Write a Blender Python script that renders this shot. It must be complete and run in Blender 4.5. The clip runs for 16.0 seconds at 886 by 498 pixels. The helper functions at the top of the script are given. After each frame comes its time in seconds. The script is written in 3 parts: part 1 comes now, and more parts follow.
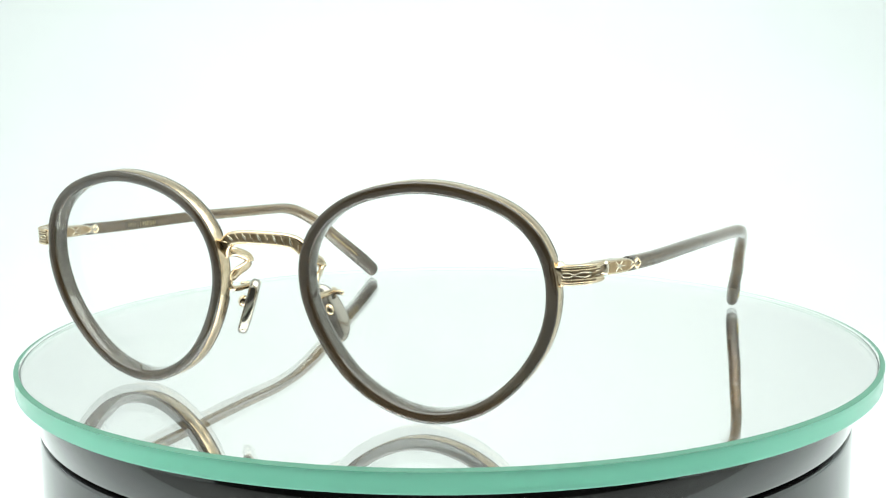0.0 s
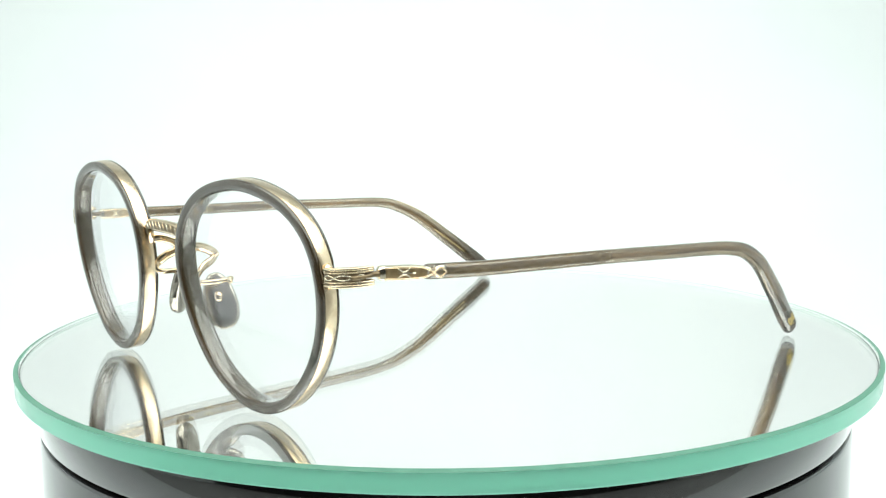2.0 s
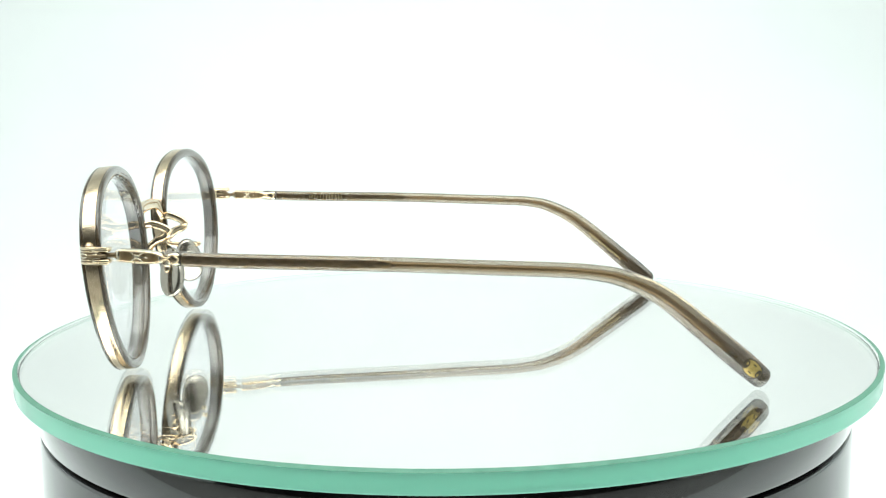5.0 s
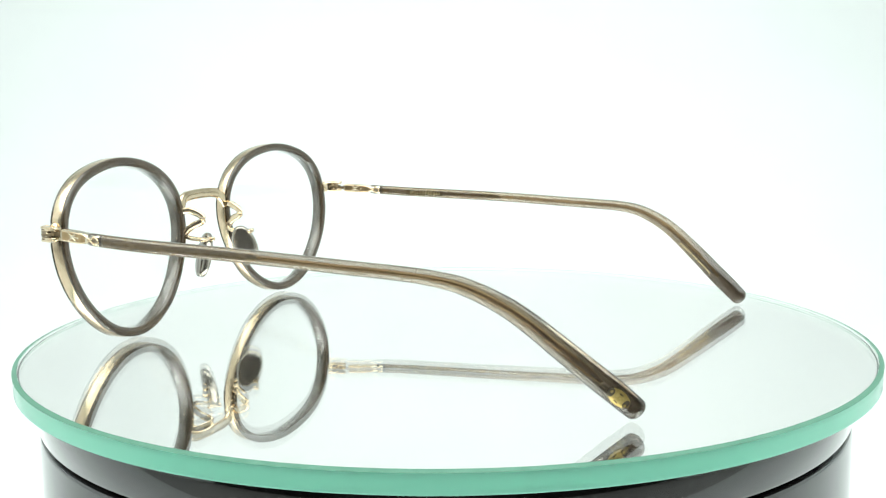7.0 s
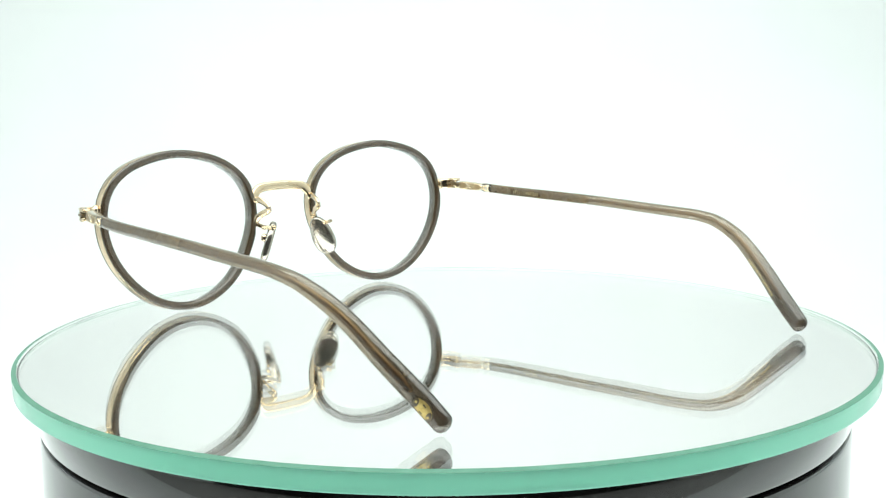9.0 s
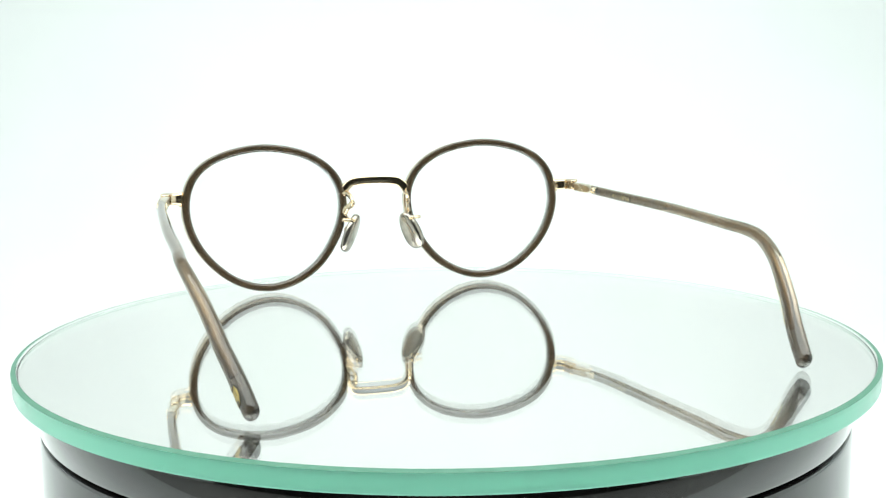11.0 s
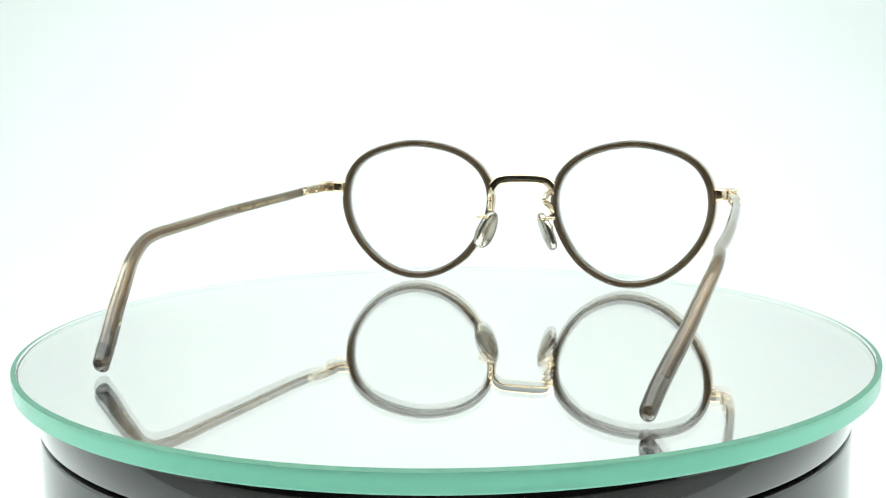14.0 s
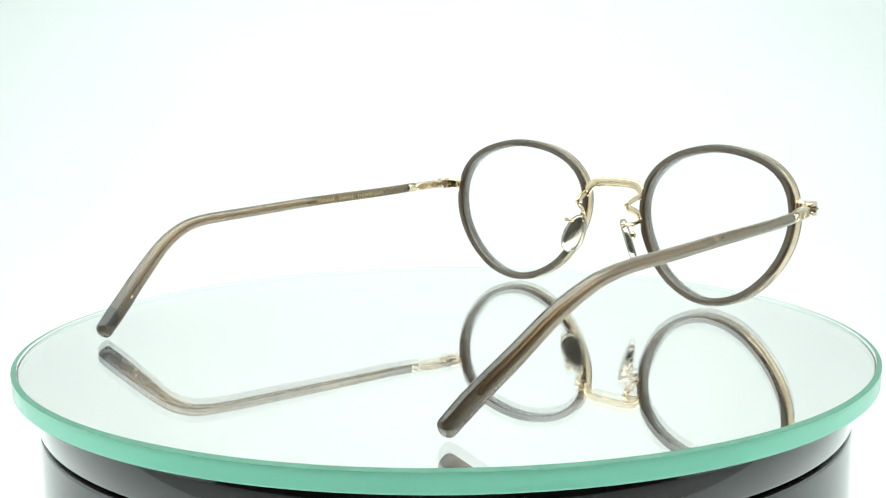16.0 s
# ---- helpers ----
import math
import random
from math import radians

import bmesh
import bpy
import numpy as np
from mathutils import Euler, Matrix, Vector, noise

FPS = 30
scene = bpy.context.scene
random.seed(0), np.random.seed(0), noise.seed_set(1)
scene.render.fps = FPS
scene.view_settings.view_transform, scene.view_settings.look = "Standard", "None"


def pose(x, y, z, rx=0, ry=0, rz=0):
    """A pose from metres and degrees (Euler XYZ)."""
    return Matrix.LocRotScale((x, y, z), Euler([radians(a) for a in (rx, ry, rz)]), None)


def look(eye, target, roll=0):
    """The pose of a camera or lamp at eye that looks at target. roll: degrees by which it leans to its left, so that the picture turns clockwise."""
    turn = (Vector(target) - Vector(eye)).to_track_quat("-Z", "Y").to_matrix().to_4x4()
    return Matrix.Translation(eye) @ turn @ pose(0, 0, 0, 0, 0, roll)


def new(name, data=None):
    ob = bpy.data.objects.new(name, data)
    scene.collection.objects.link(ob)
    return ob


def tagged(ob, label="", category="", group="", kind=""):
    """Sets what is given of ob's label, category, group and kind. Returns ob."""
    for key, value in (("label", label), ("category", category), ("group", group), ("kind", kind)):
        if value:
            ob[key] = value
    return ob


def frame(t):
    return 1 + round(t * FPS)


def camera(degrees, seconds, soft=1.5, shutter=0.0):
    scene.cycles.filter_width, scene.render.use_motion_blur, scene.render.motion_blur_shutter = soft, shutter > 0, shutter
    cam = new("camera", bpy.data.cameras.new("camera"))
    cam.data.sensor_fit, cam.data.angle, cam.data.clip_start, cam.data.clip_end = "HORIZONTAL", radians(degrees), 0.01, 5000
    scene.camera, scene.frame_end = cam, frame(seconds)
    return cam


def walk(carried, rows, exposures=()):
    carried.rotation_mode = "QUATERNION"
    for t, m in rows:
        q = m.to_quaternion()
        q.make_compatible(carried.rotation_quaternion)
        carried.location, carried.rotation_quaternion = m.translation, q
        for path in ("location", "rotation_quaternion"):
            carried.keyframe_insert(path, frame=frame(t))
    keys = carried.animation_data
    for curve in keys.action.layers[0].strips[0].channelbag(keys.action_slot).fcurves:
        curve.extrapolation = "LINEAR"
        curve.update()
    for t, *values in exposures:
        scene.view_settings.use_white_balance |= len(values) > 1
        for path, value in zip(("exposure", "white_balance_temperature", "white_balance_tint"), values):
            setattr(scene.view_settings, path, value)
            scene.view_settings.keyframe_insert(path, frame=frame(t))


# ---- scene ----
# World: x right, y away from the lens, z up. The table top under the turntable is z = 0.
PLATE_TOP = 0.082
PLATE_R = 0.1085
PLATE_CENTRE = (0.00028, 0.00018)   # it sits a little off the axis
PLATE_T = 0.0045
TURN_START, TURN_RATE = -27.83, -12.2368   # degrees, degrees per second

cam = camera(44.137, 16.0, soft=1.3)
EYE = Vector((0.0, -0.2861, PLATE_TOP + 0.06343))
PITCH, YAW = radians(-8.202), radians(-0.101)
AHEAD = Vector((math.sin(YAW) * math.cos(PITCH), math.cos(YAW) * math.cos(PITCH), math.sin(PITCH)))
CAM_POSE = look(EYE, EYE + AHEAD, -0.588)
walk(cam, [(0, CAM_POSE), (16, CAM_POSE)], [(0, 0.0), (16, 0.0)])

# ---- light: a white photo box with a lamp panel under its roof, open towards a dim room ----
world = bpy.data.worlds.new("world")
scene.world = world
world.use_nodes = True
world.node_tree.nodes["Background"].inputs[0].default_value = (0.9, 1.0, 0.98, 1)
world.node_tree.nodes["Background"].inputs[1].default_value = 0.03

BOX_W, BOX_FRONT, BOX_BACK, BOX_H = 1.5, -0.52, 0.56, 0.66
SHEET_FRONT = -0.15


def area_lamp(name, place, target, sx, sy, watts, colour):
    data = bpy.data.lights.new(name, "AREA")
    data.shape, data.size, data.size_y, data.energy, data.color = "RECTANGLE", sx, sy, watts, colour
    ob = new(name, data)
    ob.matrix_basis = look(place, target)
    return ob


area_lamp("panel_light", (0, -0.17, BOX_H - 0.022), (0, -0.1699, 0), 1.40, 0.66, 11.2, (0.914, 1.0, 0.970))

# ---- materials ----


def material(name, base=(0.8, 0.8, 0.8), rough=0.5, metal=0.0, trans=0.0, ior=1.5, coat=0.0, spec=0.5):
    m = bpy.data.materials.new(name)
    m.use_nodes = True
    b = m.node_tree.nodes["Principled BSDF"]
    b.inputs["Base Color"].default_value = (*base, 1)
    b.inputs["Roughness"].default_value = rough
    b.inputs["Metallic"].default_value = metal
    b.inputs["Transmission Weight"].default_value = trans
    b.inputs["IOR"].default_value = ior
    b.inputs["Coat Weight"].default_value = coat
    b.inputs["Coat Roughness"].default_value = 0.05
    b.inputs["Specular IOR Level"].default_value = spec
    return m


def vary(m, scale, low, high, stretch=(1, 1, 1), rough=None, bump=0.0, detail=4.0, bump_scale=None):
    """Colour between low and high, roughness and relief by noise in object space (scale per metre)."""
    nt = m.node_tree
    b = nt.nodes["Principled BSDF"]
    tc = nt.nodes.new("ShaderNodeTexCoord")
    mp = nt.nodes.new("ShaderNodeMapping")
    mp.inputs["Scale"].default_value = stretch
    nz = nt.nodes.new("ShaderNodeTexNoise")
    nz.inputs["Scale"].default_value = scale
    nz.inputs["Detail"].default_value = detail
    nt.links.new(tc.outputs["Object"], mp.inputs["Vector"])
    nt.links.new(mp.outputs["Vector"], nz.inputs["Vector"])
    cr = nt.nodes.new("ShaderNodeValToRGB")
    cr.color_ramp.elements[0].position, cr.color_ramp.elements[1].position = 0.3, 0.7
    cr.color_ramp.elements[0].color, cr.color_ramp.elements[1].color = (*low, 1), (*high, 1)
    nt.links.new(nz.outputs["Fac"], cr.inputs["Fac"])
    nt.links.new(cr.outputs["Color"], b.inputs["Base Color"])
    if rough:
        mr = nt.nodes.new("ShaderNodeMapRange")
        mr.inputs["To Min"].default_value, mr.inputs["To Max"].default_value = rough
        nt.links.new(nz.outputs["Fac"], mr.inputs["Value"])
        nt.links.new(mr.outputs["Result"], b.inputs["Roughness"])
    if bump:
        n2 = nt.nodes.new("ShaderNodeTexNoise")
        n2.inputs["Scale"].default_value = bump_scale or scale * 3
        n2.inputs["Detail"].default_value = 3
        nt.links.new(mp.outputs["Vector"], n2.inputs["Vector"])
        bp = nt.nodes.new("ShaderNodeBump")
        bp.inputs["Strength"].default_value = bump
        bp.inputs["Distance"].default_value = 0.0002
        nt.links.new(n2.outputs["Fac"], bp.inputs["Height"])
        nt.links.new(bp.outputs["Normal"], b.inputs["Normal"])
    return m


M_WHITE = vary(material("white_vinyl", rough=0.6), 9, (0.85, 0.87, 0.865), (0.88, 0.895, 0.89), rough=(0.5, 0.7), bump=0.05, bump_scale=600)
M_ROOM = vary(material("room_paint", rough=0.9), 2, (0.16, 0.16, 0.155), (0.2, 0.2, 0.19))
M_TABLE = vary(material("table_laminate", rough=0.5), 6, (0.3, 0.3, 0.29), (0.36, 0.355, 0.34))
M_PANEL = material("lamp_diffuser", (0.9, 0.9, 0.9), 0.6)
M_BLACK = vary(material("black_gloss", rough=0.12, coat=0.7, spec=0.6), 60, (0.008, 0.008, 0.008), (0.013, 0.012, 0.012), rough=(0.04, 0.08), bump=0.01)
M_SEAM = material("black_seam", (0.004, 0.004, 0.004), 0.6)
M_EDGE = vary(material("green_glass_edge", rough=0.18, coat=0.5), 40, (0.185, 0.69, 0.50), (0.215, 0.74, 0.54), rough=(0.12, 0.25))
_nt = M_EDGE.node_tree
_mix, _tl = _nt.nodes.new("ShaderNodeMixShader"), _nt.nodes.new("ShaderNodeBsdfTranslucent")
_tl.inputs["Color"].default_value = (0.47, 0.98, 0.80, 1)
_mix.inputs[0].default_value = 0.93
_nt.links.new(_nt.nodes["Principled BSDF"].outputs[0], _mix.inputs[1])
_nt.links.new(_tl.outputs[0], _mix.inputs[2])
_gl, _fr, _top = _nt.nodes.new("ShaderNodeBsdfGlossy"), _nt.nodes.new("ShaderNodeFresnel"), _nt.nodes.new("ShaderNodeMixShader")
_gl.inputs["Roughness"].default_value = 0.12
_fr.inputs["IOR"].default_value = 1.5
_nt.links.new(_fr.outputs[0], _top.inputs[0])
_nt.links.new(_mix.outputs[0], _top.inputs[1])
_nt.links.new(_gl.outputs[0], _top.inputs[2])
_nt.links.new(_top.outputs[0], _nt.nodes["Material Output"].inputs["Surface"])
M_ARRIS = vary(material("ground_glass_arris", rough=0.45, spec=0.12), 300, (0.09, 0.22, 0.155), (0.12, 0.26, 0.19), rough=(0.35, 0.55))
M_EDGE_WALL = vary(material("pale_edge_wall", rough=0.6), 300, (0.58, 0.65, 0.62), (0.66, 0.72, 0.69))
M_SILVER = material("mirror_silver", (0.995, 0.988, 0.975), 0.0, metal=1.0)
M_ACETATE = vary(material("taupe_acetate", rough=0.12, coat=0.6, trans=0.3, ior=1.5), 260, (0.062, 0.041, 0.023), (0.098, 0.066, 0.038), stretch=(1, 1, 0.35), rough=(0.05, 0.12))
M_WALL = vary(material("lightened_grey_acetate", rough=0.05, coat=0.9, trans=0.5, ior=1.5), 260, (0.145, 0.130, 0.104), (0.20, 0.182, 0.148), rough=(0.03, 0.08))
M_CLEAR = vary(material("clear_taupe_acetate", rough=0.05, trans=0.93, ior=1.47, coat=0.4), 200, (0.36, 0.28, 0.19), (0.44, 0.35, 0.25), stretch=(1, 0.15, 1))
# base colour darkens towards the tip, standing in for absorption in the thicker acetate
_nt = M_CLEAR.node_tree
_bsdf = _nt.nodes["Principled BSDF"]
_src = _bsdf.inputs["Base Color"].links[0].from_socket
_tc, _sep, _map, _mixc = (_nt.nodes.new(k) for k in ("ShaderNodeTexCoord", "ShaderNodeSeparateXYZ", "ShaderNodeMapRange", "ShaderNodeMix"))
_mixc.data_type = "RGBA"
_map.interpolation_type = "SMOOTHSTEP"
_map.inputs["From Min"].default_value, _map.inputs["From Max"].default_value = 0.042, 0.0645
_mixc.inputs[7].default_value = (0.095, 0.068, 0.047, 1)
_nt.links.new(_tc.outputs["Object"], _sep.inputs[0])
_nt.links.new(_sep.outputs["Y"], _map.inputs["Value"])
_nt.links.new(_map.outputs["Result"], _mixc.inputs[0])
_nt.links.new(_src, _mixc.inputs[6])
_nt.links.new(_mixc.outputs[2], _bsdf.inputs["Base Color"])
M_GOLD = vary(material("pale_gold", rough=0.2, metal=1.0), 900, (0.62, 0.48, 0.31), (0.78, 0.65, 0.47), rough=(0.07, 0.18), bump=0.05)
M_BAND = vary(material("brushed_gold_band", rough=0.3, metal=1.0), 700, (0.58, 0.455, 0.305), (0.75, 0.61, 0.435), rough=(0.17, 0.3), bump=0.1, bump_scale=1600)
M_DARKGOLD = vary(material("engraved_gold", rough=0.35, metal=1.0), 1500, (0.13, 0.09, 0.05), (0.31, 0.23, 0.14), rough=(0.25, 0.5), bump=0.4)
M_CORE = vary(material("gold_core", rough=0.3, metal=1.0), 1200, (0.40, 0.33, 0.21), (0.62, 0.52, 0.36), stretch=(1, 0.3, 1), rough=(0.2, 0.45), bump=0.2)
M_WIRE = vary(material("gold_wire_core", rough=0.2, metal=0.55), 500, (0.40, 0.31, 0.21), (0.54, 0.43, 0.30), stretch=(1, 0.15, 1), rough=(0.12, 0.25), bump=0.1)
# shallow crossing strokes engraved into the core
_nt = M_CORE.node_tree
_bsdf = _nt.nodes["Principled BSDF"]
_src = _bsdf.inputs["Base Color"].links[0].from_socket
_tc, _max, _dk = (_nt.nodes.new(k) for k in ("ShaderNodeTexCoord", "ShaderNodeMath", "ShaderNodeMix"))
_max.operation = "MAXIMUM"
_dk.data_type = "RGBA"
for _i, _turn in enumerate((0.40, -0.33)):
    _mp, _wv, _pw = (_nt.nodes.new(k) for k in ("ShaderNodeMapping", "ShaderNodeTexWave", "ShaderNodeMath"))
    _mp.inputs["Rotation"].default_value = (_turn, 0, 0)
    _wv.bands_direction = "Z"
    _wv.inputs["Scale"].default_value = 230 + 50 * _i
    _wv.inputs["Distortion"].default_value = 5.0
    _wv.inputs["Detail Scale"].default_value = 0.6
    _pw.operation = "POWER"
    _pw.inputs[1].default_value = 3.0
    _nt.links.new(_tc.outputs["Object"], _mp.inputs["Vector"])
    _nt.links.new(_mp.outputs["Vector"], _wv.inputs["Vector"])
    _nt.links.new(_wv.outputs["Fac"], _pw.inputs[0])
    _nt.links.new(_pw.outputs[0], _max.inputs[_i])
_dk.inputs[6].default_value = (0.38, 0.30, 0.19, 1)
_nt.links.new(_max.outputs[0], _dk.inputs[0])
_nt.links.new(_src, _dk.inputs[7])
_nt.links.new(_dk.outputs[2], _bsdf.inputs["Base Color"])
M_PALE = vary(material("pale_champagne_metal", rough=0.18, metal=1.0), 900, (0.66, 0.58, 0.44), (0.82, 0.75, 0.60), rough=(0.1, 0.24), bump=0.12)
M_SCROLL = vary(material("dull_gold_scroll", rough=0.4, metal=1.0), 1500, (0.36, 0.28, 0.185), (0.50, 0.40, 0.28), rough=(0.3, 0.5))
M_RECESS = vary(material("brown_gold_recess", rough=0.35, metal=0.9), 900, (0.36, 0.24, 0.12), (0.54, 0.39, 0.22), rough=(0.25, 0.4), bump=0.2)
M_PAD = vary(material("polished_pad_metal", rough=0.2, metal=0.9), 120, (0.33, 0.30, 0.255), (0.42, 0.385, 0.335), rough=(0.09, 0.16))


def sheet_glass(name, clear, gloss, base, rise, power):
    """A thin clear sheet: light goes straight through, and its gloss grows towards grazing views."""
    m = bpy.data.materials.new(name)
    m.use_nodes = True
    nt = m.node_tree
    tr, gl, mix, lw, pw, ma = (nt.nodes.new(k) for k in ("ShaderNodeBsdfTransparent", "ShaderNodeBsdfGlossy", "ShaderNodeMixShader", "ShaderNodeLayerWeight", "ShaderNodeMath", "ShaderNodeMath"))
    tr.inputs["Color"].default_value = (*clear, 1)
    gl.inputs["Color"].default_value = (*gloss, 1)
    gl.inputs["Roughness"].default_value = 0.0
    lw.inputs["Blend"].default_value = 0.5
    pw.operation, ma.operation = "POWER", "MULTIPLY_ADD"
    pw.inputs[1].default_value = power
    ma.inputs[1].default_value, ma.inputs[2].default_value = rise, base
    nt.links.new(lw.outputs["Facing"], pw.inputs[0])
    nt.links.new(pw.outputs[0], ma.inputs[0])
    nt.links.new(ma.outputs[0], mix.inputs[0])
    nt.links.new(tr.outputs[0], mix.inputs[1])
    nt.links.new(gl.outputs[0], mix.inputs[2])
    nt.links.new(mix.outputs[0], nt.nodes["Material Output"].inputs["Surface"])
    return m


M_LENS = sheet_glass("coated_lens", (0.994, 0.997, 0.994), (0.94, 0.91, 0.96), 0.014, 0.42, 3.0)
M_GLASS = material("clear_glass", (1.0, 1.0, 1.0), 0.0, trans=1.0, ior=1.52)
M_INK = vary(material("gold_ink", rough=0.3, metal=0.45), 2500, (0.68, 0.53, 0.24), (0.82, 0.68, 0.38), rough=(0.25, 0.4))

M_BADGE = vary(material("antique_gold_badge", rough=0.35, metal=0.8), 2500, (0.40, 0.29, 0.09), (0.56, 0.42, 0.16), rough=(0.28, 0.45))

M_RELIEF = vary(material("dark_brown_relief", rough=0.4), 2500, (0.04, 0.028, 0.015), (0.07, 0.05, 0.028))

# ---- mesh helpers ----


def part(name, bm, mat, parent=None, label="", smooth=True):
    bmesh.ops.recalc_face_normals(bm, faces=bm.faces)
    me = bpy.data.meshes.new(name)
    bm.to_mesh(me)
    bm.free()
    for f in me.polygons:
        f.use_smooth = smooth
    me.materials.append(mat)
    ob = new(name, me)
    if parent is not None:
        ob.parent = parent
    if label:
        ob["label"] = label
    return ob


def auto_sharp(ob, degrees=35):
    ob.data.set_sharp_from_angle(angle=radians(degrees))
    return ob


def lathe(profile, n=240, centre=(0, 0)):
    """Closed solid turned from a profile of (radius, z) that starts and ends on the axis or closes on itself."""
    bm = bmesh.new()
    rings = []
    for r, z in profile:
        if r < 1e-7:
            rings.append([bm.verts.new((centre[0], centre[1], z))])
        else:
            rings.append([bm.verts.new((centre[0] + r * math.cos(2 * math.pi * k / n), centre[1] + r * math.sin(2 * math.pi * k / n), z)) for k in range(n)])
    for a, b in zip(rings, rings[1:]):
        for k in range(n):
            j = (k + 1) % n
            if len(a) == 1:
                bm.faces.new((a[0], b[k], b[j]))
            elif len(b) == 1:
                bm.faces.new((a[k], b[0], a[j]))
            else:
                bm.faces.new((a[k], b[k], b[j], a[j]))
    return bm


def box(bm, lo, hi):
    v = [bm.verts.new((x, y, z)) for x in (lo[0], hi[0]) for y in (lo[1], hi[1]) for z in (lo[2], hi[2])]
    for f in ((0, 1, 3, 2), (4, 6, 7, 5), (0, 4, 5, 1), (2, 3, 7, 6), (0, 2, 6, 4), (1, 5, 7, 3)):
        bm.faces.new([v[i] for i in f])


def section(a, b, n=16, power=2.6):
    """Superellipse outline with half sizes a and b."""
    out = []
    for k in range(n):
        w = 2 * math.pi * k / n
        c, s = math.cos(w), math.sin(w)
        out.append((a * math.copysign(abs(c) ** (2 / power), c), b * math.copysign(abs(s) ** (2 / power), s)))
    return out


def smooth_path(keys, steps):
    """Catmull-Rom through rows of numbers."""
    keys = [np.array(k, float) for k in keys]
    keys = [2 * keys[0] - keys[1]] + keys + [2 * keys[-1] - keys[-2]]
    out = []
    for i in range(1, len(keys) - 2):
        p0, p1, p2, p3 = keys[i - 1:i + 3]
        for k in range(steps):
            t = k / steps
            out.append(0.5 * (2 * p1 + (p2 - p0) * t + (2 * p0 - 5 * p1 + 4 * p2 - p3) * t * t + (3 * p1 - p0 - 3 * p2 + p3) * t ** 3))
    out.append(keys[-2])
    return out


def sweep(bm, pts, side, halves, n=16, power=2.6, dome=True):
    """Tube along pts (mm). side: rough direction of the section's first axis. halves: (a, b) per point."""
    mm = 0.001
    rings = []
    pts = [Vector(p[:3]) for p in pts]
    for i, p in enumerate(pts):
        d = (pts[min(i + 1, len(pts) - 1)] - pts[max(i - 1, 0)]).normalized()
        u = Vector(side(i) if callable(side) else side)
        u = (u - d * u.dot(d)).normalized()
        w = d.cross(u)
        a, b = halves[i]
        rings.append([bm.verts.new((p + u * x + w * y) * mm) for x, y in section(a, b, n, power)])
    for a, b in zip(rings, rings[1:]):
        for k in range(n):
            j = (k + 1) % n
            bm.faces.new((a[k], a[j], b[j], b[k]))
    for ring, way in ((rings[0], pts[0] - pts[1]), (rings[-1], pts[-1] - pts[-2])):
        mid = sum((v.co for v in ring), Vector()) / n
        if dome:
            way = way.normalized()
            size = min((v.co - mid).length for v in ring)
            start = [v.co.copy() for v in ring]
            for deg in (22, 44, 64, 80):
                c, h = math.cos(radians(deg)), math.sin(radians(deg)) * size
                inner = [bm.verts.new(mid + (p - mid) * c + way * h) for p in start]
                for k in range(n):
                    j = (k + 1) % n
                    bm.faces.new((ring[k], ring[j], inner[j], inner[k]))
                ring = inner
            mid = mid + way * size
        c = bm.verts.new(mid)
        for k in range(n):
            bm.faces.new((ring[k], ring[(k + 1) % n], c))


# ---- room, table and photo box ----
def shell(name, lo, hi, mat, kind="structure", label="", category=""):
    bm = bmesh.new()
    box(bm, lo, hi)
    return tagged(part(name, bm, mat, smooth=False), label, category, kind=kind)


TABLE_Z = -0.006
RX, RY0, RY1, RZ0, RZ1 = 1.6, -2.0, 1.4, -0.75, 1.75
shell("floor", (-RX, RY0, RZ0 - 0.1), (RX, RY1, RZ0), M_ROOM, label="plain dark floor of a dim room")
shell("ceiling", (-RX, RY0, RZ1), (RX, RY1, RZ1 + 0.1), M_ROOM, label="plain dark ceiling of a dim room")
shell("wall_north", (-RX - 0.1, RY1, RZ0), (RX + 0.1, RY1 + 0.1, RZ1), M_ROOM, label="plain dark room wall")
shell("wall_south", (-RX - 0.1, RY0 - 0.1, RZ0), (RX + 0.1, RY0, RZ1), M_ROOM, label="plain dark room wall")
shell("wall_east", (RX, RY0, RZ0), (RX + 0.1, RY1, RZ1), M_ROOM, label="plain dark room wall")
shell("wall_west", (-RX - 0.1, RY0, RZ0), (-RX, RY1, RZ1), M_ROOM, label="plain dark room wall")


def work_table():
    t = tagged(new("work_table"), "plain grey table under the white photo box", "table")
    t.matrix_basis = pose(0, 0.15, RZ0)
    z0, z1 = 0, TABLE_Z - RZ0
    bm = bmesh.new()
    box(bm, (-0.85, -0.75, z1 - 0.03), (0.85, 0.5, z1))
    bmesh.ops.bevel(bm, geom=bm.edges[:], offset=0.004, segments=2, affect="EDGES")
    part("tabletop", bm, M_TABLE, t, smooth=False)
    for x in (-0.79, 0.79):
        for y in (-0.7, 0.45):
            bm = bmesh.new()
            box(bm, (x - 0.025, y - 0.025, z0), (x + 0.025, y + 0.025, z1 - 0.03))
            part("leg", bm, M_TABLE, t, smooth=False)


work_table()


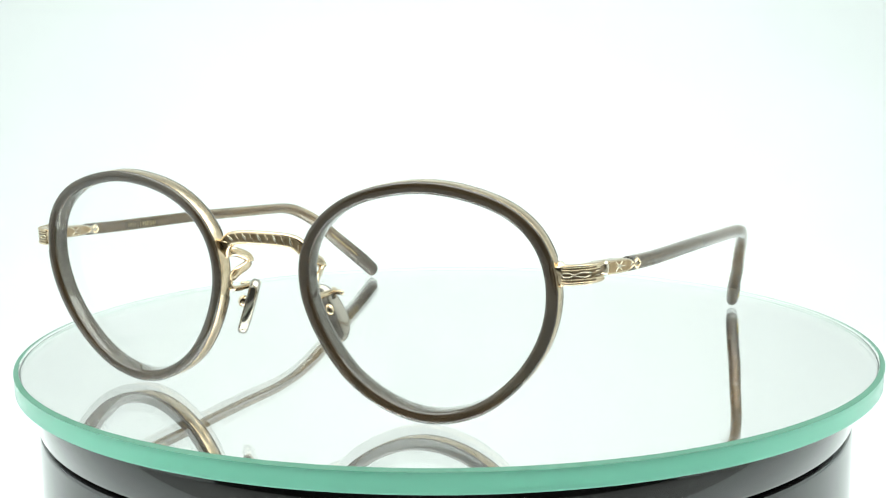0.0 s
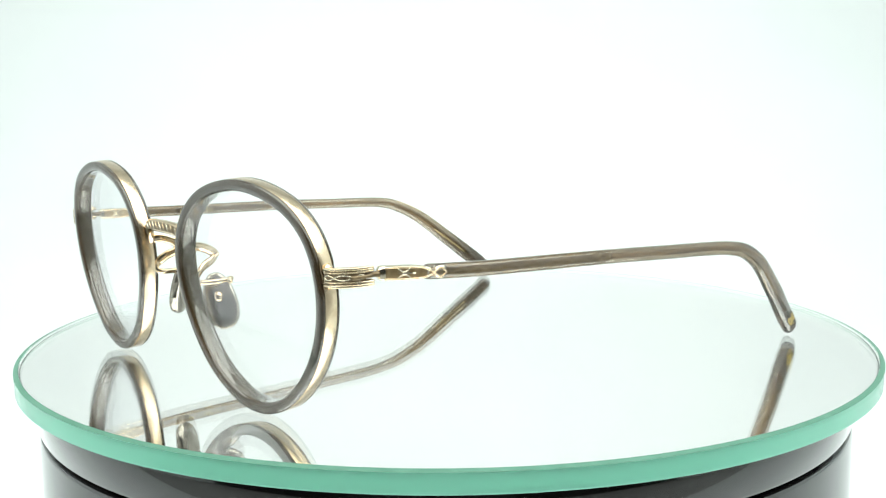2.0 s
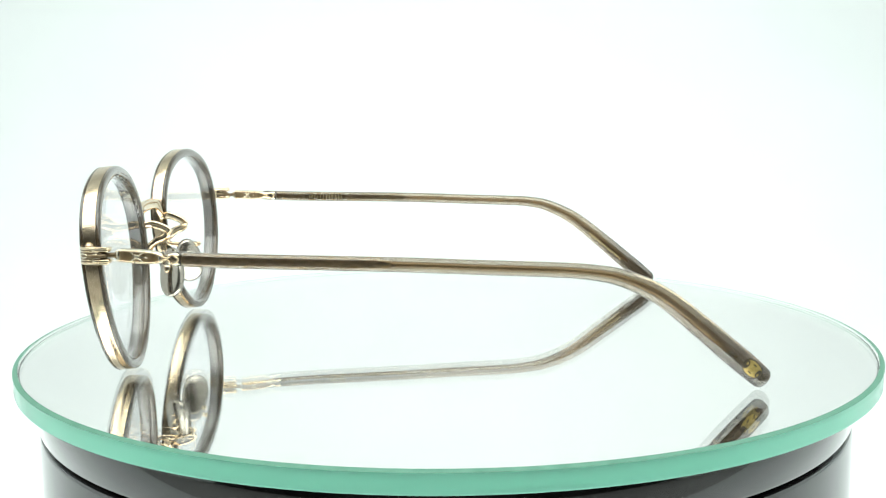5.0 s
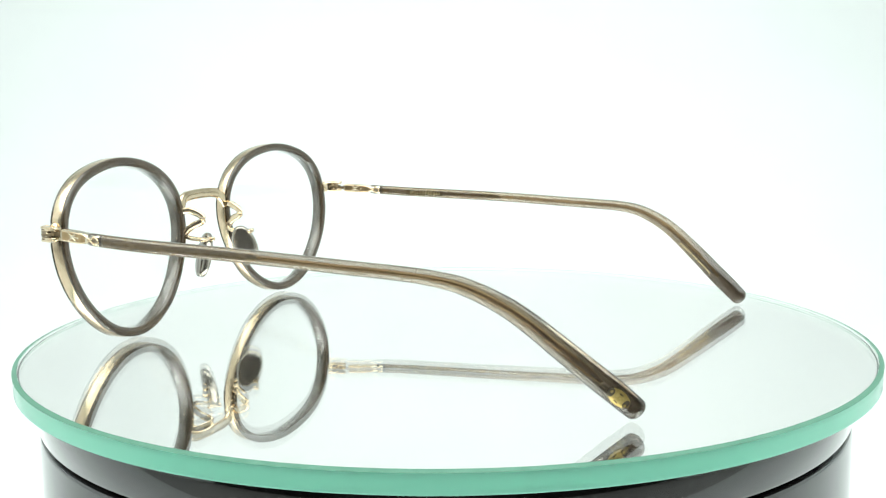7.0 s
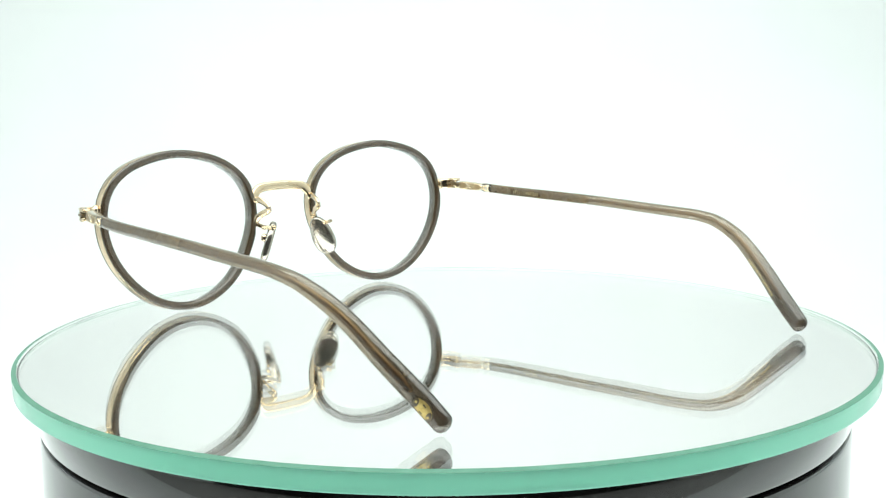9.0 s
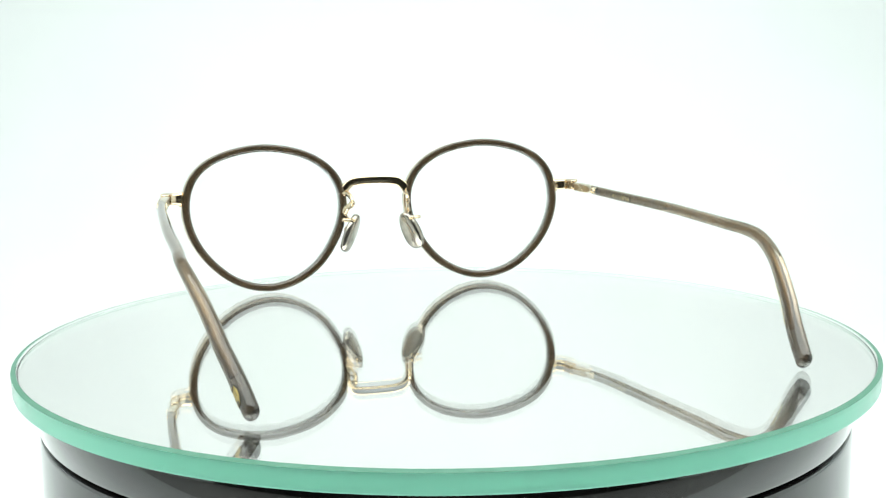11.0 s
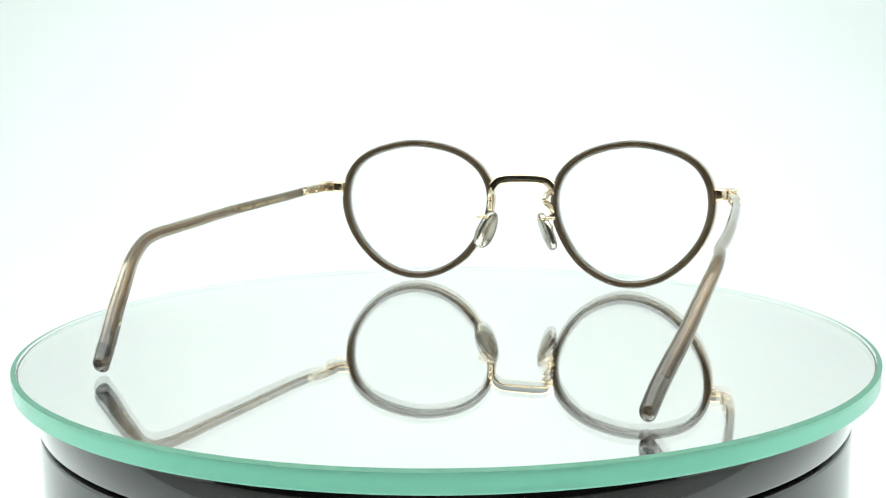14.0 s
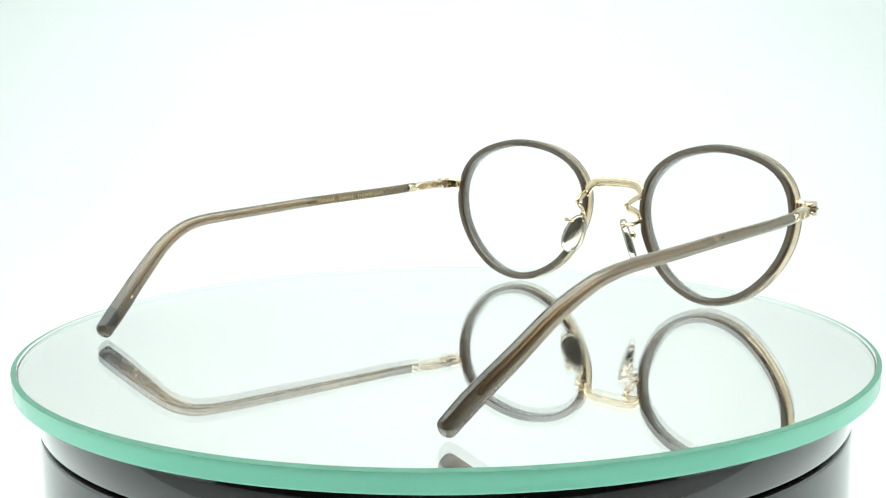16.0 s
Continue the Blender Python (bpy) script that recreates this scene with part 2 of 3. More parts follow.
def photo_box():
    b = tagged(new("photo_box"), "white seamless photo light box open at the front", "light box")
    b.matrix_basis = pose(0, 0, TABLE_Z)
    w, h = BOX_W / 2, BOX_H - TABLE_Z
    top = -TABLE_Z
    # the sweep: floor, a wide curve, back wall, as one bent sheet with thickness
    prof = [(SHEET_FRONT, 0.0)]
    rad = 0.22
    for k in range(25):
        a = math.pi / 2 * k / 24
        prof.append((BOX_BACK - rad + rad * math.sin(a), rad - rad * math.cos(a)))
    prof.append((BOX_BACK, h - 0.004))
    bm = bmesh.new()
    rows = []
    for i, (y, z) in enumerate(prof):
        y0, z0 = prof[max(i - 1, 0)]
        y1, z1 = prof[min(i + 1, len(prof) - 1)]
        d = Vector((0, y1 - y0, z1 - z0)).normalized()
        nrm = Vector((0, -d.z, d.y))
        lowp = Vector((0, y, z + top)) - nrm * 0.004
        rows.append([bm.verts.new((x, p.y, p.z)) for x in (-w, w) for p in (Vector((0, y, z + top)), lowp)])
    for a, c in zip(rows, rows[1:]):
        bm.faces.new((a[0], a[2], c[2], c[0]))
        bm.faces.new((a[1], c[1], c[3], a[3]))
        bm.faces.new((a[0], c[0], c[1], a[1]))
        bm.faces.new((a[2], a[3], c[3], c[2]))
    bm.faces.new(rows[0][::1][:2] + [rows[0][3], rows[0][2]])
    bm.faces.new([rows[-1][0], rows[-1][2], rows[-1][3], rows[-1][1]])
    part("backdrop_sheet", bm, M_WHITE, b, "curved white backdrop sheet")
    for s in (-1, 1):
        bm = bmesh.new()
        box(bm, (min(s * w, s * (w + 0.006)) + s * 0.001, BOX_FRONT, 0), (max(s * w, s * (w + 0.006)) + s * 0.001, BOX_BACK + 0.01, h + top))
        part("side_panel", bm, M_WHITE, b, smooth=False)
    bm = bmesh.new()
    box(bm, (-w - 0.007, BOX_FRONT, h + top + 0.001), (w + 0.007, BOX_BACK + 0.01, h + top + 0.007))
    part("roof_panel", bm, M_WHITE, b, smooth=False)
    bm = bmesh.new()
    box(bm, (-0.72, -0.515, h + top - 0.018), (0.72, 0.175, h + top))
    part("lamp_housing", bm, M_PANEL, b, smooth=False)


photo_box()

# ---- turntable ----
SPIN = []


def turntable():
    t = tagged(new("turntable"), "glossy black display turntable with a round mirror plate", "turntable")
    t.matrix_basis = pose(-0.0002, 0, 0)
    zb = PLATE_TOP - PLATE_T
    r = 0.1029
    body = lathe([(0, 0), (r - 0.002, 0), (r, 0.002), (r, zb - 0.0121), (r - 0.0003, zb - 0.0113), (r - 0.001, zb - 0.0110), (0, zb - 0.0110)])
    auto_sharp(part("body", body, M_BLACK, t), 40)
    seam = lathe([(0, zb - 0.0110), (r - 0.0025, zb - 0.0110), (r - 0.0025, zb - 0.0103), (0, zb - 0.0103)])
    part("seam", seam, M_SEAM, t, "dark gap under the turning head", smooth=False)
    cap = lathe([(0, zb - 0.0103), (r - 0.001, zb - 0.0103), (r - 0.0003, zb - 0.0100), (r, zb - 0.0094), (r, zb - 0.0016), (r - 0.0005, zb - 0.0006), (r - 0.0016, zb - 0.0002), (0, zb - 0.0002)])
    cap = auto_sharp(part("turning_head", cap, M_BLACK, t), 40)
    plate = new("mirror_plate")
    plate.parent = t
    plate["label"] = "round thick mirror glass plate with a green edge"
    plate.location = (0.0005, 0, zb)
    R, T = PLATE_R, PLATE_T
    bev, drop, low = 0.0011, 0.0004, 0.0002   # ground bevels at the top and the bottom
    ctr = PLATE_CENTRE
    part("backing", lathe([(0, 0.0), (R - 0.0008, 0.0), (R - 0.0008, 0.00008), (0, 0.00008)], centre=ctr), M_SEAM, plate, "dark painted mirror backing", smooth=False)
    part("silvered_back", lathe([(0, 0.0001), (R - 0.0016, 0.0001), (R - 0.0016, 0.0003), (0, 0.0003)], centre=ctr), M_SILVER, plate, "silvered mirror layer", smooth=False)
    glass = part("glass", lathe([(R - bev, T - 0.0001), (R - bev, T), (0, T)], centre=ctr), M_GLASS, plate, "clear glass layer", smooth=False)
    if glass.data.polygons[-1].normal.z < 0:
        glass.data.flip_normals()
    glass.visible_shadow = False
    # added pale wall: stands in for the white reflected inside the far edge
    wall = lathe([(R - bev - 0.0001, 0.0003), (R - bev - 0.0001, T - 0.0012)], centre=ctr)
    part("inner_edge", wall, M_EDGE_WALL, plate, "pale wall added inside the glass edge").visible_shadow = False
    # added grey strip: draws the thin lines seen along the far edge
    line = lathe([(R - bev - 0.0001, T - 0.0012), (R - bev - 0.0001, T - 0.00012)], centre=ctr)
    part("edge_line", line, M_ARRIS, plate, "thin grey line under the bevel").visible_shadow = False
    ring = lathe([(R - low - 0.0004, 0.0), (R - low, 0.0), (R, low), (R, T - drop)], centre=ctr)
    auto_sharp(part("green_edge", ring, M_EDGE, plate, "polished green glass edge"), 30)
    arris = lathe([(R, T - drop), (R - bev * 0.55, T - drop * 0.42), (R - bev, T)], centre=ctr)
    auto_sharp(part("arris", arris, M_ARRIS, plate, "ground grey-green bevel"), 30).visible_shadow = False
    SPIN.extend([(cap, (0, 0, 0)), (plate, (0.0005, 0, zb))])


turntable()

# ---- eyeglasses; lengths in mm, origin on the turning axis at the plate's top; wearer's left is +x, temples run to +y ----
glasses = tagged(new("eyeglasses"), "round taupe acetate and gold eyeglasses open on a mirror plate", "eyeglasses")
SHIFT = -0.40
RIM_C = Vector((35.88, -75.68, 24.07))
RIM_R = (26.61, 27.69, 28.10, 26.83, 24.80, 23.69, 23.29, 23.30, 24.33, 25.67, 26.92, 26.98, 25.92, 24.52, 23.77, 23.61, 23.30, 23.44, 23.55, 23.45, 23.56, 23.62, 24.27, 25.35)


def rim_radius(w):
    """Outer radius at angle w (0 temporal, quarter turn up), smoothed from every fifteen degrees."""
    n = len(RIM_R)
    f = (w / (2 * math.pi) * n) % n
    i = int(f)
    t = f - i
    p = [RIM_R[(i + k) % n] for k in (-1, 0, 1, 2)]
    # B-spline keeps the outline fair
    return (((1 - t) ** 3) * p[0] + (3 * t ** 3 - 6 * t * t + 4) * p[1] + (-3 * t ** 3 + 3 * t * t + 3 * t + 1) * p[2] + t ** 3 * p[3]) / 6


EX = Vector((1, 0.0744, 0)).normalized()
EZ = Vector((0, -0.0717, 1)).normalized()
EY = EZ.cross(EX).normalized()   # to the back


def on_front(s, x, y, z):
    """Rim space to glasses space: x outward, y back, z up from the rim's centre."""
    p = RIM_C + EX * x + EY * y + EZ * z
    return Vector((s * p.x + SHIFT, p.y + (0.25 if s < 0 else 0.0), p.z - 0.07 * s))


def flip(s, p):
    return Vector((s * p[0] + SHIFT, p[1], p[2]))


def notch(w, middle, half):
    """1 inside a cut of that half width round the angle middle, 0 outside, with short flanks (degrees)."""
    off = abs((math.degrees(w) - middle + 180) % 360 - 180)
    return max(0.0, min(1.0, (half - off) / 1.2 + 0.5))


def rim_ring(bm, s, profile, n=240, cut=None):
    """A ring whose section is a closed list of (radial offset from the outer edge, depth); cut(w, offset, depth) may move a point of it."""
    rings = []
    for k in range(n):
        w = 2 * math.pi * k / n
        r0, r1 = rim_radius(w - 0.01), rim_radius(w + 0.01)
        p0 = Vector((r0 * math.cos(w - 0.01), r0 * math.sin(w - 0.01)))
        p1 = Vector((r1 * math.cos(w + 0.01), r1 * math.sin(w + 0.01)))
        d = (p1 - p0).normalized()
        nrm = Vector((d.y, -d.x))
        r = rim_radius(w)
        c = Vector((r * math.cos(w), r * math.sin(w)))
        row = [cut(w, o, y) if cut else (o, y) for o, y in profile]
        rings.append([bm.verts.new(on_front(s, c.x + nrm.x * o, y, c.y + nrm.y * o) * 0.001) for o, y in row])
    m = len(profile)
    for k in range(n):
        a, b = rings[k], rings[(k + 1) % n]
        for i in range(m):
            j = (i + 1) % m
            bm.faces.new((a[i], a[j], b[j], b[i]))


def rim_cut(w, o, y):
    """The acetate is cut away for the endpiece on both lips, and for the bridge and pad arm on the back lip."""
    deep = 0.0
    if o > -1.0:
        deep = 0.56 * notch(w, 14.5, 5.2)
        if y > 0:
            deep = max(deep, 0.56 * notch(w, 172.0, 15.0))
    return (min(o, -deep) if deep > -o else o, y)


def rounded(o0, o1, y0, y1, r, seg=4):
    """A rounded rectangle in (offset, depth)."""
    out = []
    for cx, cy, a0 in ((o1 - r, y1 - r, 0), (o0 + r, y1 - r, 90), (o0 + r, y0 + r, 180), (o1 - r, y0 + r, 270)):
        for k in range(seg + 1):
            a = radians(a0 + 90 * k / seg)
            out.append((cx + r * math.cos(a), cy + r * math.sin(a)))
    return out


RIM_HALF = [(0.0, 1.38), (0.0, 1.70), (-0.08, 1.88), (-0.25, 2.02), (-0.6, 2.12), (-1.15, 2.15), (-1.7, 2.10), (-2.02, 1.96), (-2.25, 1.72), (-2.36, 1.42), (-2.38, 0.25)]
RIM_SECTION = RIM_HALF + [(o, -y) for o, y in reversed(RIM_HALF)] + [(-0.06, -1.36), (-0.2, -1.33), (-0.2, 1.33), (-0.06, 1.36)]


def rim(s):
    bm = bmesh.new()
    rim_ring(bm, s, RIM_SECTION, cut=rim_cut)
    ob = part("rim", bm, M_ACETATE, glasses, "glossy taupe acetate rim")
    # lighter acetate on the polished inner wall stands in for light caught there
    ob.data.materials.append(M_WALL)
    sides = len(RIM_SECTION)
    for i, f in enumerate(ob.data.polygons):
        if 8 < i % sides < 12:
            f.material_index = 1
    bm = bmesh.new()
    rim_ring(bm, s, rounded(-0.6, 0.02, -1.31, 1.31, 0.08, 2))
    auto_sharp(part("gold_band", bm, M_BAND, ob, "brushed pale gold band round the rim"), 40)
    # lens: a thin curved shell held in the rim
    bm = bmesh.new()
    rows = []
    for face in (0, 1):
        grid = [[bm.verts.new(on_front(s, 0, face * 1.4 - 1.6, 0) * 0.001)]]
        for ring in range(1, 13):
            q = ring / 12
            row = []
            for k in range(96):
                w = 2 * math.pi * k / 96
                r = (rim_radius(w) - 1.9) * q
                bulge = (r / 24.0) ** 2 * 1.5
                row.append(bm.verts.new(on_front(s, r * math.cos(w), face * 1.4 - 1.6 + bulge, r * math.sin(w)) * 0.001))
            grid.append(row)
        rows.append(grid)
    for grid in rows:
        for k in range(96):
            bm.faces.new((grid[0][0], grid[1][k], grid[1][(k + 1) % 96]))
            for i in range(1, 12):
                bm.faces.new((grid[i][k], grid[i + 1][k], grid[i + 1][(k + 1) % 96], grid[i][(k + 1) % 96]))
    for k in range(96):
        j = (k + 1) % 96
        bm.faces.new((rows[0][12][k], rows[1][12][k], rows[1][12][j], rows[0][12][j]))
    lens = part("lens", bm, M_LENS, ob, "clear demo lens")
    lens.visible_shadow = False
    return ob


def bridge():
    half = [(11.0, -76.7, 30.7), (10.55, -76.9, 31.8), (9.75, -77.2, 32.9), (8.6, -77.5, 33.95), (7.3, -77.7, 34.5), (5.2, -77.85, 34.8), (2.6, -77.95, 34.92)]
    keys = [(-x, y, z) for x, y, z in half] + [(0, -78.0, 34.95)] + half[::-1]
    pts = [Vector((p[0] + SHIFT, p[1], p[2] - 0.2)) for p in smooth_path(keys, 4)]
    bm = bmesh.new()
    sweep(bm, pts, (0, 1, 0), [(0.75, 1.4)] * len(pts), 20, 4.0)
    ob = part("bridge", bm, M_GOLD, glasses, "engraved pale gold bridge")
    # dark engraved panel on the front face with a raised twist of slanting lozenges
    front = [p + Vector((0, -0.73, 0)) for p in pts if abs(p.x - SHIFT) < 9.9]
    bm = bmesh.new()
    sweep(bm, front, (0, 1, 0), [(0.08, 0.88)] * len(front), 12, 4.0, dome=False)
    part("engraved_panel", bm, M_DARKGOLD, ob, "dark engraved panel")
    steps = [(p - q).length for p, q in zip(front[1:], front)]
    run = np.concatenate(([0.0], np.cumsum(steps)))
    count = 11
    for k in range(count):
        at = run[-1] * (k + 0.5) / count
        c = Vector([float(np.interp(at, run, [p[i] for p in front])) for i in range(3)])
        d = Vector([float(np.interp(at + 0.4, run, [p[i] for p in front])) for i in range(3)]) - Vector([float(np.interp(at - 0.4, run, [p[i] for p in front])) for i in range(3)])
        d.y = 0
        d.normalize()
        w = Vector((-d.z, 0, d.x))
        wide = 0.36 if k % 2 else 0.22
        bm = bmesh.new()
        sweep(bm, [c + d * -0.55 + w * 0.78 + Vector((0, -0.05, 0)), c + Vector((0, -0.12, 0)), c + d * 0.55 - w * 0.78 + Vector((0, -0.05, 0))], (0, 1, 0), [(0.09, 0.1), (0.13, wide), (0.09, 0.1)], 8, 2)
        part("lozenge", bm, M_PALE if k % 2 else M_GOLD, ob)


def endpiece(s):
    keys = [(62.0, -74.3, 31.05), (63.3, -74.4, 31.15), (64.8, -74.2, 31.2), (66.7, -73.1, 31.35), (67.5, -71.2, 31.4)]
    pts = [flip(s, p) for p in smooth_path(keys, 5)]
    bm = bmesh.new()
    sweep(bm, pts, lambda i: (s, -0.6, 0), [(1.05, 1.78)] * len(pts), 16, 4.0)
    ob = part("endpiece", bm, M_GOLD, glasses, "engraved gold endpiece with hinge plates")
    for dz in (-1.15, 1.15):
        bm = bmesh.new()
        q = [flip(s, (67.45, -71.6, 31.4 + dz)), flip(s, (67.7, -70.2, 31.45 + dz)), flip(s, (67.8, -68.8, 31.5 + dz))]
        sweep(bm, q, (1, 0, 0), [(1.25, 0.5)] * 3, 12, 3.5)
        part("hinge_plate", bm, M_GOLD, ob)
    bm = bmesh.new()
    q = [flip(s, (67.1, -70.0, 30.8)), flip(s, (67.1, -70.0, 32.1))]
    sweep(bm, q, (1, 0, 0), [(0.7, 0.7)] * 2, 12, 2)
    part("hinge_screw", bm, M_DARKGOLD, ob, "small hinge screw")
    # the outward face: a dark panel between raised edge lines, with two thin lines and a waving vine along it
    run = smooth_path(keys[1:] + [(67.75, -70.0, 31.45), (67.8, -68.9, 31.5)], 10)
    last = len(run) - 1

    def on_face(i, dz, lift):
        p, d = Vector(run[i]), Vector(run[min(i + 1, last)]) - Vector(run[max(i - 1, 0)])
        d.z = 0
        d.normalize()
        q = p + Vector((-d.y, d.x, 0)) * -(1.07 + lift) + Vector((0, 0, dz))
        return flip(s, q)

    def face_line(name, rows, lift, halves, mat, label=""):
        bm = bmesh.new()
        sweep(bm, [on_face(i, dz, lift) for i, dz in rows], (0, 0, 1), [halves] * len(rows), 8, 2.2)
        part(name, bm, mat, ob, label)

    panel = range(0, int(last * 0.74))
    bm = bmesh.new()
    sweep(bm, [on_face(i, 0, 0) for i in panel], (0, 0, 1), [(1.42, 0.08)] * len(panel), 10, 4.0, dome=False)
    part("recess", bm, M_DARKGOLD, ob, "dark engraved recess")
    for up in (-1, 1):
        face_line("edge_line", [(i, up * 1.52) for i in range(last + 1)], 0.06, (0.28, 0.2), M_GOLD)
        face_line("thin_line", [(i, up * 0.86) for i in panel], 0.07, (0.12, 0.1), M_GOLD)
        vine = [(i, up * 0.42 * math.sin(math.pi * 3.0 * i / len(panel))) for i in panel]
        face_line("vine_line", vine, 0.08, (0.12, 0.12), M_PALE, "raised waving line")
    # dark strip between the hinge plates, painting the shade of the slot there
    bm = bmesh.new()
    q = smooth_path([(67.2, -72.6, 31.3), (67.6, -71.2, 31.4), (67.8, -69.3, 31.5)], 4)
    sweep(bm, [flip(s, p) for p in q], (1, -0.2, 0), [(1.42, 0.42)] * len(q), 12, 4)
    part("hinge_slot_shade", bm, M_DARKGOLD, ob, "dark strip for the shade in the hinge slot")
    # solder swelling where it meets the rim
    bm = bmesh.new()
    blob = [flip(s, (61.9 + 0.4 * k, -74.4 + 0.02 * k, 31.05 + 0.03 * k)) for k in range(6)]
    sweep(bm, blob, (0, 1, 0), [(a, b) for a, b in ((0.6, 1.4), (1.0, 2.1), (1.15, 2.4), (1.1, 2.3), (1.0, 2.0), (0.9, 1.7))], 14, 2.4)
    part("solder_joint", bm, M_GOLD, ob, "rounded solder joint")


# temple centre line: x, y, z, half thickness, half height
TEMPLE = [(67.9, -66.4, 31.5, 1.2, 1.42), (69.0, -60, 31.3, 1.25, 1.46), (69.6, -54.7, 31.1, 1.3, 1.48), (70.3, -40.8, 30.7, 1.35, 1.5), (70.8, -12, 29.8, 1.4, 1.52), (70.6, 7, 28.9, 1.45, 1.54), (69.9, 20, 28.3, 1.45, 1.56), (69.9, 28, 27.7, 1.42, 1.62),
          (69.4, 35, 26.15, 1.47, 1.82), (67.8, 43.5, 21.8, 1.57, 2.12), (65.5, 52.5, 14.35, 1.69, 2.4), (63.5, 58, 9.45, 1.76, 2.52), (62.1, 62.2, 5.8, 1.78, 2.55), (61.0, 66.0, 2.5, 1.72, 2.4)]


def grow(v, a, b):
    return min(1.0, max(0.0, (v - a) / (b - a)))


def swell(v, middle, half):
    return 0.5 + 0.5 * math.cos(math.pi * min(1.0, abs(v - middle) / half))


def temple(s):
    def at(p):
        x, y, z = p[:3]
        z -= 0.45 * min(grow(y, -66, -45), grow(-y, -62, -45))
        x += 0.85 * swell(y, 36, 26) if s < 0 else 0.75 * swell(y, 28, 24) - 0.2 * swell(y, 50, 10)
        if s < 0:
            x += min(1.0, max(0.0, (y + 66) / 110)) * 2.5
            z -= 0.45 * (1 - min(1.0, max(0.0, (y + 66) / 110)))
            y += max(0.0, (y + 66) / 130) * 0.9
        return flip(s, (x, y, z))
    rows = smooth_path(TEMPLE, 8)
    bm = bmesh.new()
    sleeve = [r for r in rows if r[1] > -57.5]
    sweep(bm, [at(r) for r in sleeve], (1, 0, 0), [(r[3], r[4]) for r in sleeve], 28, 2.1)
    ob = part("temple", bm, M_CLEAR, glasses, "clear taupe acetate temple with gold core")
    # core: wide and engraved in front, a narrow wire further back
    wide = [r for r in rows if -54.5 < r[1] < -11]
    bm = bmesh.new()
    halves = [(0.42, 0.92 if r[1] < -16 else 0.92 - 0.5 * (r[1] + 16) / 5) for r in wide]
    sweep(bm, [at(r) for r in wide], (1, 0, 0), halves, 12, 3.5)
    part("wide_core", bm, M_CORE, ob, "engraved flat metal core")
    thin = [r for r in rows if -12.5 < r[1] < 60]
    bm = bmesh.new()
    sweep(bm, [at(r) for r in thin], (1, 0, 0), [(0.42 + 0.15 * grow(r[1], 30, 52), (0.42 + 0.3 * grow(r[1], 30, 52)) * (1.0 - 0.6 * grow(r[1], 57.5, 60))) for r in thin], 10, 2.4)
    part("thin_core", bm, M_WIRE, ob, "thin metal core wire")
    # scrolled gold front end
    ends = [r for r in smooth_path(TEMPLE[:3], 40) if -66.7 < r[1] < -54]
    bm = bmesh.new()
    halves = []
    for r in ends:
        q = (r[1] + 66.7) / 12.7
        hgt = 1.36 if q < 0.5 else 1.0 + 0.36 * abs(math.cos(math.pi * (q - 0.5) / 0.5)) ** 1.3
        halves.append((1.18 if q < 0.68 else 1.3, hgt * (1.0 if q < 0.95 else 0.7)))
    sweep(bm, [at(r) for r in ends], (1, 0, 0), halves, 16, 3.5)
    part("front_plate", bm, M_PALE, ob, "scrolled pale gold front plate")
    bm = bmesh.new()
    q = [at((67.6, -70.4, 31.45)), at((67.75, -68.4, 31.5)), at((67.9, -66.2, 31.5))]
    sweep(bm, q, (1, 0, 0), [(0.8, 0.5), (0.75, 0.5), (0.95, 0.6)], 12, 3)
    part("hinge_tongue", bm, M_DARKGOLD, ob)
    # engraved scroll on both faces of the core
    for face in (-1, 1):
        bm = bmesh.new()
        for k in range(14):
            y = -52.0 + k * 2.6
            for up in (-1, 1):
                keys = [(y, -0.62 * up), (y + 0.7, 0.1 * up), (y + 1.5, 0.5 * up), (y + 2.1, 0.1 * up)]
                q = []
                for yy, dz in keys:
                    r = along(yy)
                    q.append(at((r[0] + face * 0.44, yy, r[2] + dz)))
                sweep(bm, q, (1, 0, 0), [(0.05, 0.07)] * 4, 6, 2)
        part("scroll_engraving", bm, M_SCROLL, ob, "scrolled engraving on the core")
    # rails, arcs and a leaf-shaped recess on the front plate; q runs along it from 0 to 1
    def on_plate(face, q, dz, lift=0.0):
        r = along(-66.7 + 12.7 * q)
        return at((r[0] + face * (np.interp(q, (0.6, 0.74), (1.12, 1.28)) + lift), r[1], r[2] + dz))
    rail_q, rail_z = (0.02, 0.3, 0.55, 0.66, 0.74, 0.79, 0.84, 0.885, 0.93, 0.98), (1.05, 1.08, 1.0, 0.72, 0.3, 0.16, 0.5, 0.92, 0.6, 0.08)
    for face in (-1, 1):
        bm = bmesh.new()
        steps = [0.025 + 0.735 * k / 24 for k in range(25)]
        sweep(bm, [on_plate(face, q, 0, 0.02) for q in steps], (1, 0, 0), [(0.07, max(0.12, float(np.interp(q, rail_q, rail_z)) - 0.1)) for q in steps], 10, 4, dome=False)
        part("recess", bm, M_RECESS, ob, "brownish gold leaf-shaped recess")
        for up in (-1, 1):
            bm = bmesh.new()
            keys = smooth_path([(q, z, 0) for q, z in zip(rail_q, rail_z)], 5)
            sweep(bm, [on_plate(face, k[0], up * k[1], 0.05) for k in keys], (1, 0, 0), [(0.2, 0.2)] * len(keys), 8, 2)
            part("rail", bm, M_GOLD, ob, "raised pale gold edge line")
            bm = bmesh.new()
            arc = [(0.21 + 0.2 * k / 12, up * (0.95 - 0.68 * math.sin(math.pi * k / 12))) for k in range(13)]
